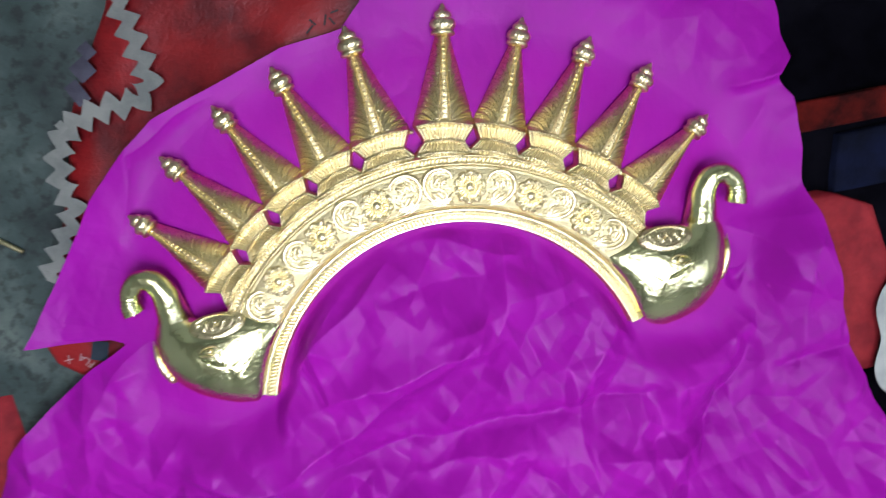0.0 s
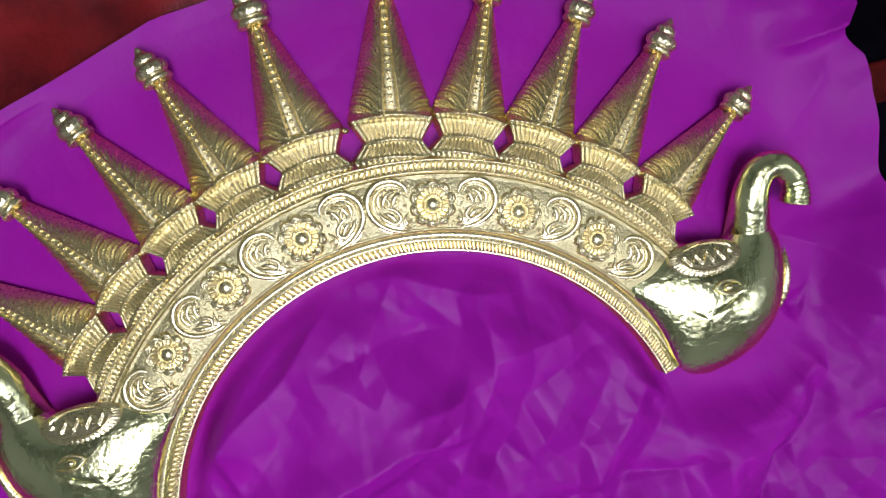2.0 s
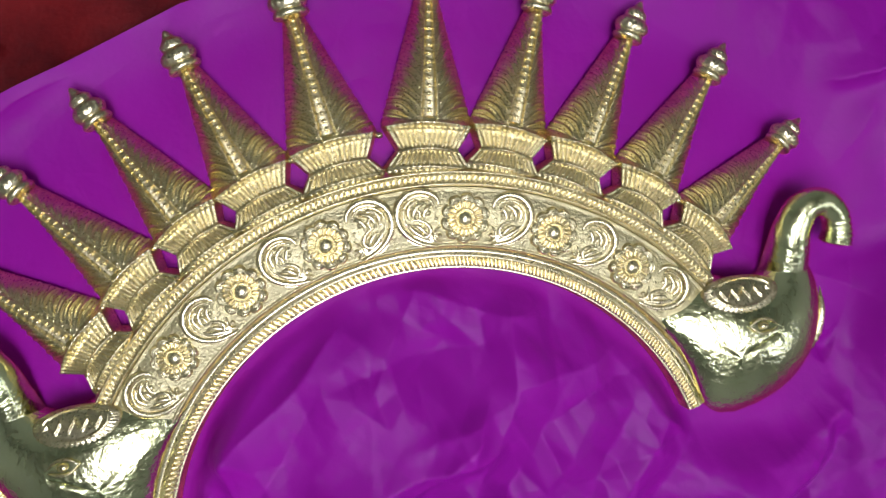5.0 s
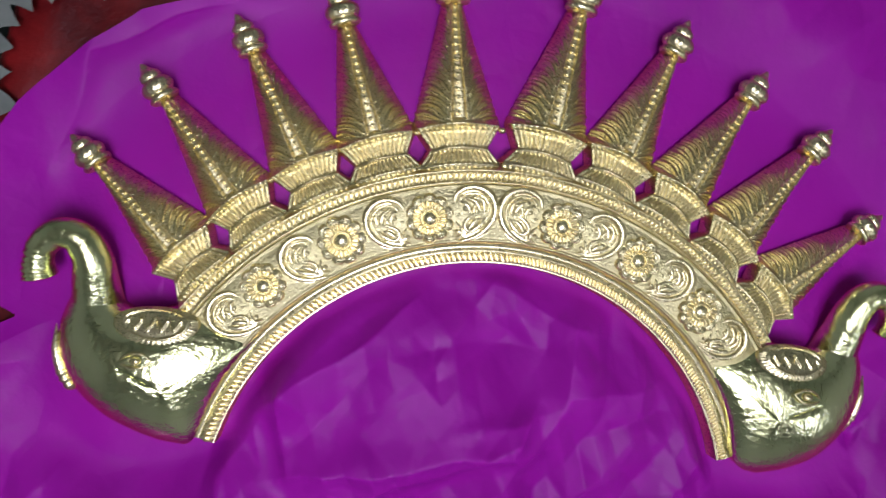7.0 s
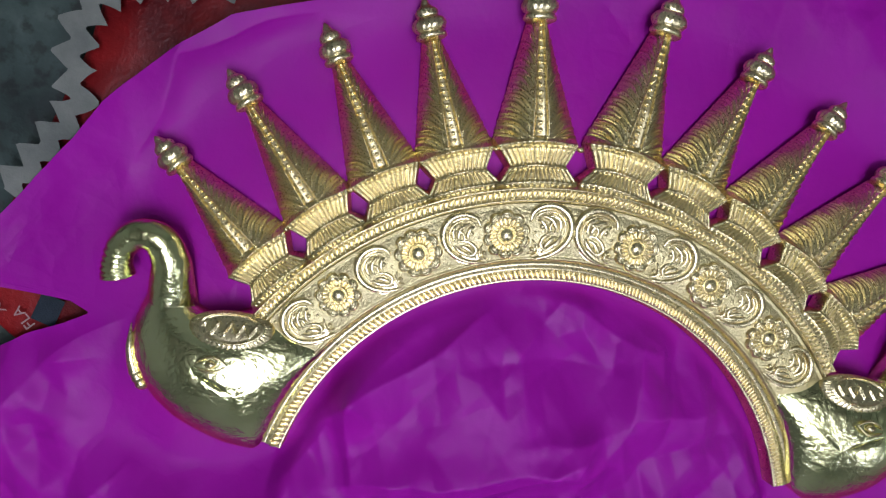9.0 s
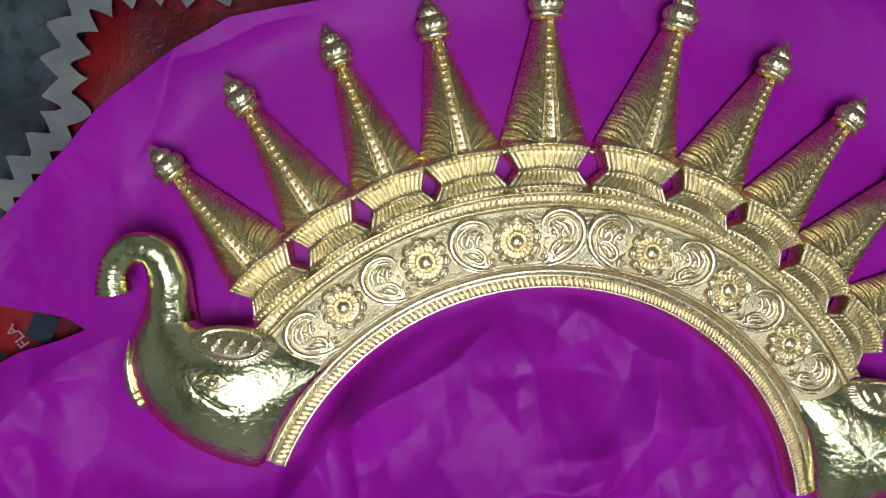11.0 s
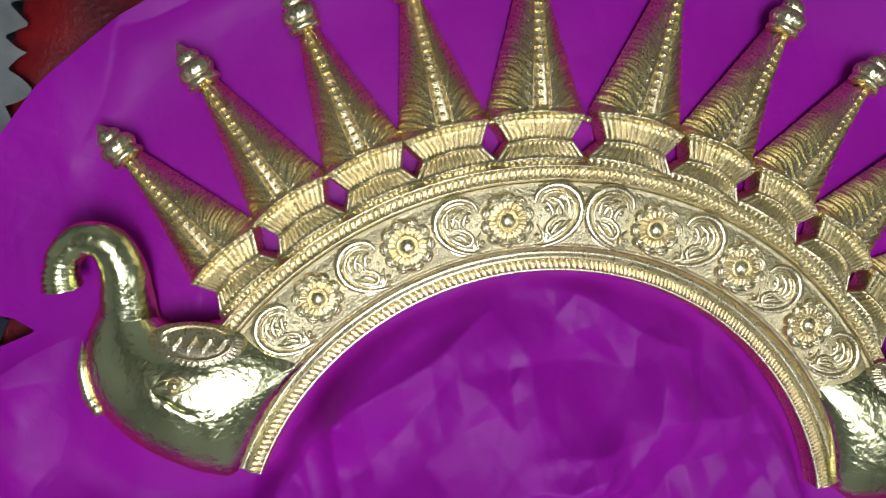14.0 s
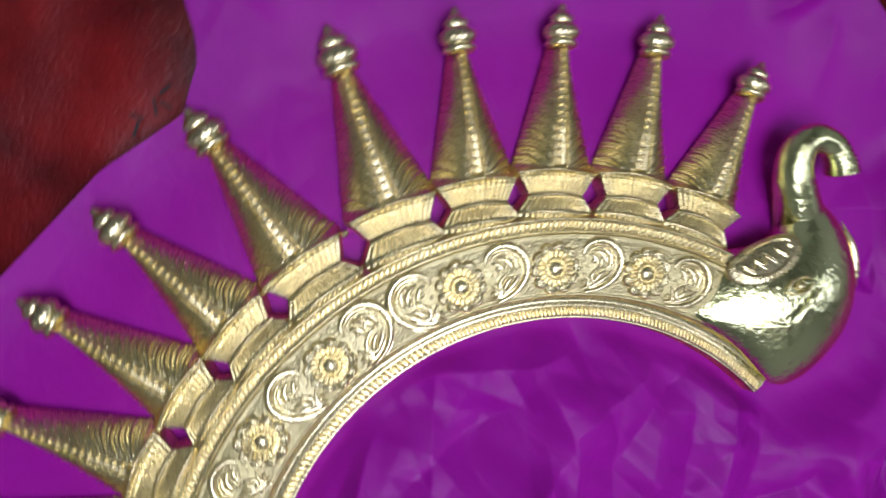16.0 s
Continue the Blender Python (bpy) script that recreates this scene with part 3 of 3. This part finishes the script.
def paper_sheet():
    ys = np.linspace(-260, 262, 700)
    xl, xr = np.interp(ys, *zip(*LEFT)), np.interp(ys, *zip(*RIGHT))
    wob = np.array([noise.noise((0.06 * y, 3.1, 0)) for y in ys])
    t = np.linspace(0, 1, 640)
    # the sheet follows the broad run of its edges; notches and corners shape its rim alone
    reach = np.exp(-(np.arange(-180, 181) / 67.0) ** 2)
    calm_l, calm_r = (np.convolve(np.pad(e, 180, "edge"), reach / reach.sum(), "valid") for e in (xl, xr))
    x = calm_l[:, None] * (1 - t) + calm_r[:, None] * t + (xl + 1.2 * wob - calm_l)[:, None] * (1 - t) ** 9 + (xr + 1.5 * wob[::-1] - calm_r)[:, None] * t ** 9
    y = np.repeat(ys[:, None], 640, 1)
    r = np.hypot(x, y)
    deg = np.degrees(np.arctan2(x, y))
    z = np.full(x.shape, -5.6)
    # it lies higher inside the arch and to the side of it, and sags at its far left corner
    inside = step(92, 62, r) + step(30, 0, y) * step(150, 110, r)
    z = z + 5.0 * np.clip(inside, 0, 1)
    z = z + 13.0 * step(140, 195, x) * step(190, 90, y) - 5 * step(-140, -190, x) - 6 * step(110, 200, x) * step(90, 150, y)
    z = z + 7.0 * step(20, -60, y)
    loose = np.clip(step(92, 80, r) + step(30, 10, y) + step(165, 220, r) + step(140, 160, r) * step(57, 66, np.abs(deg)) + 0.12, 0, 1)
    calm = 0.40 + 0.60 * step(120, 40, y)
    crumple = np.zeros(x.shape)
    for n in range(260):
        cx, cy = rng.uniform(-230, 210), rng.uniform(-230, 90) if n < 215 else rng.uniform(60, 250)
        th, ln = rng.uniform(0, math.pi), rng.uniform(12, 60)
        amp, wide = rng.uniform(0.2, 1.0) * rng.choice((-1, 1)), rng.uniform(2, 8)
        dx, dy = x - cx, y - cy
        al, ac = dx * math.cos(th) + dy * math.sin(th), -dx * math.sin(th) + dy * math.cos(th)
        ac = ac + 0.004 * al ** 2 * rng.uniform(-1, 1)
        crumple += amp * np.exp(-np.sqrt(ac ** 2 + 0.15) / wide) * np.exp(-(al / ln) ** 2)
    for n in range(26):
        th, wave, amp = rng.uniform(0, math.pi), rng.uniform(40, 120), rng.uniform(0.5, 1.5)
        w1, w2, ph = rng.uniform(-0.03, 0.03, 2), rng.uniform(-0.05, 0.05, 2), rng.uniform(0, 6.3, 3)
        mask = step(0.1, 0.7, np.sin(x * w1[0] + y * w1[1] + ph[0]) * np.sin(x * w2[0] + y * w2[1] + ph[1]))
        q = (x * math.cos(th) + y * math.sin(th) + 4 * np.sin(0.02 * (y * math.cos(th) - x * math.sin(th)) + ph[1])) / wave + ph[2]
        crumple += amp * mask * np.abs(2 * (q - np.floor(q)) - 1) * 1.4
    # flat facets that meet in straight creases, broad and small
    for size, high, th in ((52, 7.5, 0.5), (27, 5.0, 1.4), (13, 2.1, 2.3)):
        u = (x * math.cos(th) + y * math.sin(th)) / size + 0.35 * np.sin(y / size * 0.9 + 1.0) + 30
        v = (y * math.cos(th) - x * math.sin(th)) / (size * 0.62) + 0.35 * np.sin(x / size * 0.7 + 2.0) + 50
        tops = rng.uniform(-1, 1, (80, 110)) * high
        i, j = u.astype(int), v.astype(int)
        fu, fv = u - i, v - j
        low = tops[i, j] * (1 - fu - fv) + tops[i + 1, j] * fu + tops[i, j + 1] * fv
        up = tops[i + 1, j + 1] * (fu + fv - 1) + tops[i, j + 1] * (1 - fu) + tops[i + 1, j] * (1 - fv)
        crumple += np.where(fu + fv < 1, low, up)
    z = z + crumple * loose * calm
    # sharp folds: from, to, height, reach on the left and on the right of the line
    for x0, y0, x1, y1, amp, wl, wr in ((-69, -13, 98, -9, -4.5, 5, 22), (-92, -16, 12, 33, 4.0, 18, 5), (115, -46, 147, -3, -5.0, 16, 4), (160, -11, 198, -4, -4.0, 5, 14), (55, -4, 57, -58, 3.0, 5, 12),
                                        (-69, 49, -66, 16, 3.0, 10, 4), (-66, 16, 20, 31, 4.0, 20, 5), (-72, 42, -26, 77, 3.2, 4, 16), (8, 29, 19, 44, 2.0, 8, 3), (-1, 38, 18, 44, 1.6, 3, 8),
                                        (5, 84, 40, 70, 2.2, 4, 12), (-30, 62, 25, 66, -1.8, 6, 9), (30, 48, 62, 52, 2.0, 10, 4), (40, 36, 70, 44, -2.0, 4, 10), (-45, 88, 10, 86, 1.5, 6, 6),
                                        (-143, 98, -146, 111, 4.0, 9, 4), (-146, 111, -131, 152, 4.5, 12, 4), (-131, 152, -96, 168, 4.0, 14, 4), (-96, 168, 0, 186, 2.4, 12, 6), (-140, -6, -70, -32, 4.5, 14, 5),
                                        (-150, 60, -128, 30, 4.5, 12, 5), (-165, 45, -135, 52, 3.5, 8, 4), (-140, 20, -105, 22, 3.0, 10, 5), (129, 66, 184, 63, 3.0, 6, 18), (150, 90, 172, 120, 2.5, 10, 4),
                                        (158, 130, 180, 131, 5.0, 14, 2.5), (150, 30, 165, 75, -3.0, 14, 4), (-30, -27, 18, -25, 3.5, 10, 4), (60, -40, 118, -44, 3.5, 10, 5), (-60, -60, 60, -75, 4.5, 16, 6),
                                        (20, -30, 45, -62, -3.0, 8, 4), (80, -30, 92, -70, 3.0, 6, 10), (120, 0, 150, 10, 2.4, 8, 4)):
        way = np.array((x1 - x0, y1 - y0), float)
        ln = np.hypot(*way)
        way /= ln
        al, ac = (x - x0) * way[0] + (y - y0) * way[1], -(x - x0) * way[1] + (y - y0) * way[0]
        ac = ac + 1.2 * np.sin(al * 0.13 + x0)
        reach = np.where(ac > 0, wl, wr)
        z = z + 1.7 * amp * np.exp(-np.sqrt(ac ** 2 + 1.2) / reach) * step(-10, 8, al) * step(ln + 10, ln - 8, al) * np.clip(loose + 0.25 + step(146, 160, r) * step(30, 48, np.abs(deg)), 0, 1)
    for _ in range(1):
        z[1:-1, 1:-1] = 0.4 * z[1:-1, 1:-1] + 0.15 * (z[:-2, 1:-1] + z[2:, 1:-1] + z[1:-1, :-2] + z[1:-1, 2:])
    under = step(86, 94, r) * step(225, 170, r) * step(76, 66, np.abs(deg))
    for side in (-1, 1):
        far = np.hypot((x - side * 115) / 36, (y - 47) / 34)
        under = np.maximum(under, step(1.6, 0.90, far) * step(86, 94, r))
    bed = -4.6 - 0.1 * np.clip(r - 128, 0, 58)
    z = np.where(under > 0, np.minimum(z, bed * under + z * (1 - under)), z)
    return np.stack([x, y, np.maximum(z, -18.0)], -1) * MM


tagged(grid_part("wrapping_paper", paper_sheet(), PAPER, None, "", flip=True), "crumpled magenta tissue paper spread under the gold crown", "paper")


# ---------------------------------------------------------------- bags and cloths round the paper
def sheet(name, outline_l, outline_r, z0, mat, label, category, puff, n=90):
    """A soft sheet between two edges, each a list of (y, x) in mm."""
    ys = np.linspace(outline_l[0][0], outline_l[-1][0], n)
    xl, xr = np.interp(ys, *zip(*outline_l)), np.interp(ys, *zip(*outline_r))
    t = np.linspace(0, 1, n)
    x = xl[:, None] * (1 - t) + xr[:, None] * t
    y = np.repeat(ys[:, None], n, 1)
    z = np.empty(x.shape)
    for i in range(n):
        for j in range(n):
            z[i, j] = puff * noise.fractal((x[i, j] * 0.012, y[i, j] * 0.012, z0), 0.8, 2.0, 3)
    edge = np.minimum(np.minimum(t, 1 - t)[None] * 12, 1) * np.minimum(np.minimum(t, 1 - t)[:, None] * 12, 1)
    z = z0 + (z + puff) * np.sqrt(edge)
    z[0], z[-1], z[:, 0], z[:, -1] = -23.8, -23.8, -23.8, -23.8
    return tagged(grid_part(name, np.stack([x, y, z], -1) * MM, mat, None, "", flip=True), label, category)


bag = sheet("printed_bag", [(72, -206), (93, -191), (120, -180), (150, -168), (172, -163), (190, -153), (222, -132), (300, -100)], [(72, -120), (93, -60), (120, -30), (150, 0), (172, 30), (190, 60), (222, 100), (300, 130)], -20, RED,
            "red printed plastic bag with a grey zigzag border", "bag", 3)


def zigzag(name, line, width, mat, parent, label, z, teeth=3.6):
    """A printed stepped band along a line of (x, y), in mm."""
    p = spline(line, 200)
    way = np.gradient(p, axis=0)
    way /= np.linalg.norm(way, axis=1)[:, None]
    side = np.stack([-way[:, 1], way[:, 0]], -1)
    run = np.concatenate([[0], np.cumsum(np.linalg.norm(np.diff(p, axis=0), axis=1))])
    saw = (np.abs((run / 9.5) % 1 - 0.5) * 2 - 0.5) * teeth
    a, b = p + side * (width / 2 + saw)[:, None], p + side * (-width / 2 + saw)[:, None]
    t = np.linspace(0, 1, 5)[None, :, None]
    q = a[:, None] * (1 - t) + b[:, None] * t
    return grid_part(name, np.concatenate([q, np.full(q.shape[:2] + (1,), z)], -1) * MM, mat, parent, label)


zigzag("zigzag_band", [(-126, 240), (-122, 222), (-119, 202), (-117, 184), (-124, 176), (-140, 175), (-156, 170), (-165, 160), (-168, 144), (-167, 130), (-178, 112), (-186, 100)], 9, GREY_PRINT, bag, "grey zigzag band", -12.0, 6.5)
sheet("label_strip", [(48, -182), (59, -196), (71, -200)], [(48, -138), (59, -138), (71, -138)], -15.4, RED, "red printed strip with a navy patch and pale lettering", "packaging", 1.0, 40)
sheet("red_cloth", [(-200, -420), (46, -400)], [(-200, -215), (46, -226)], -21, RED_POUCH, "dull red cloth on the stone floor", "cloth", 2, 50)
sheet("black_cloth", [(-260, 150), (-30, 160), (80, 160), (330, 120)], [(-260, 460), (-30, 460), (80, 460), (330, 460)], -21, BLACK, "black cloth bundled beside the paper", "cloth", 3, 70)
sheet("red_scarf", [(100, 185), (106, 185), (116, 190)], [(100, 250), (106, 252), (114, 252)], -14, RED_SCARF, "dark red cloth edge on the black bundle", "cloth", 2, 40)
sheet("navy_cloth", [(66, 206), (80, 208), (97, 212)], [(66, 262), (80, 262), (97, 262)], -14, NAVY_CLOTH, "dark navy cloth on the black bundle", "cloth", 2, 40)
sheet("red_pouch", [(-30, 180), (20, 172), (58, 172), (70, 176)], [(-30, 216), (20, 232), (58, 224), (70, 200)], -8, RED_POUCH, "red mesh pouch with white trim", "pouch", 3, 50)
zigzag("white_trim", [(240, 24), (227, 15), (221, 4), (222, -12), (217, -28), (222, -38), (236, -34)], 9, WHITE, bpy.data.objects["red_pouch"], "white fabric trim", -2.0, 0.0)
strip = bpy.data.objects["label_strip"]


def printed(name, x, y, wide, high, turn, z, mat, parent, label=""):
    """A thin printed patch, centre and size in mm."""
    q = np.array([[[-1, -1, 0], [1, -1, 0]], [[-1, 1, 0], [1, 1, 0]]], float) * (wide / 2, high / 2, 0) * MM
    ob = grid_part(name, q, mat, parent, label)
    ob.matrix_basis = pose(x * MM, y * MM, z * MM, 0, 0, turn)
    return ob


printed("navy_patch", -172, 61.5, 8, 10, -20, -12.4, BLUE, strip, "navy printed patch")
for word, x, y, turn in (("FLA", -175.5, 56.0, 132), ("X", -185, 60.0, 132)):
    text = bpy.data.curves.new("lettering", "FONT")
    text.body, text.size, text.extrude = word, 0.0052, 0.00005
    text.materials.append(LETTER)
    letters = new("lettering", text)
    letters.parent = strip
    letters.matrix_basis = pose(x * MM, y * MM, -12.2 * MM, 0, 0, turn)
for x, y, w, turn in ((-38, 193, 5, 40), (-36, 196, 4, -50), (-30, 196, 5, 70), (-25, 199, 4, 10), (-27, 195, 4, -60)):
    printed("ink_mark", x, y, w, 0.9, turn, -11.2, INK, bag)
for x, y, wide, high, turn in ((-145, 194, 9, 9, 30), (-150, 184, 7, 11, 25), (-141, 202, 6, 7, 30)):
    printed("dark_patch", x, y, wide, high, turn, -12.2, DARK_PRINT, bag, "dark printed patch")
printed("pale_corner", -161, 170.5, 4, 5, 30, -11.8, GREY_PRINT, bag, "pale printed corner")

# a thin stick on the stone floor
rod = tube(np.array([(-216, 128, -22.6), (-208, 122.5, -22.4), (-200, 116, -22.6)]) * MM, np.array([1.2, 1.3, 1.1]) * MM, 10)
tagged(grid_part("stick", rod, GOLD, None, "", wrap=True), "thin brass-coloured stick lying on the stone floor", "stick")

# solder lumps where neighbouring spikes touch
for n in range(9):
    deg = math.radians((STANDS[n][0] + STANDS[n + 1][0]) / 2)
    lump = new("solder_joint", bead.data)
    lump.parent = crown
    lump.matrix_basis = Matrix.Translation((137.2 * MM * math.sin(deg), 137.2 * MM * math.cos(deg), -0.4 * MM)) @ Matrix.Rotation(-deg, 4, "Z") @ Matrix.Diagonal((1.3, 1.0, 1.1, 1))
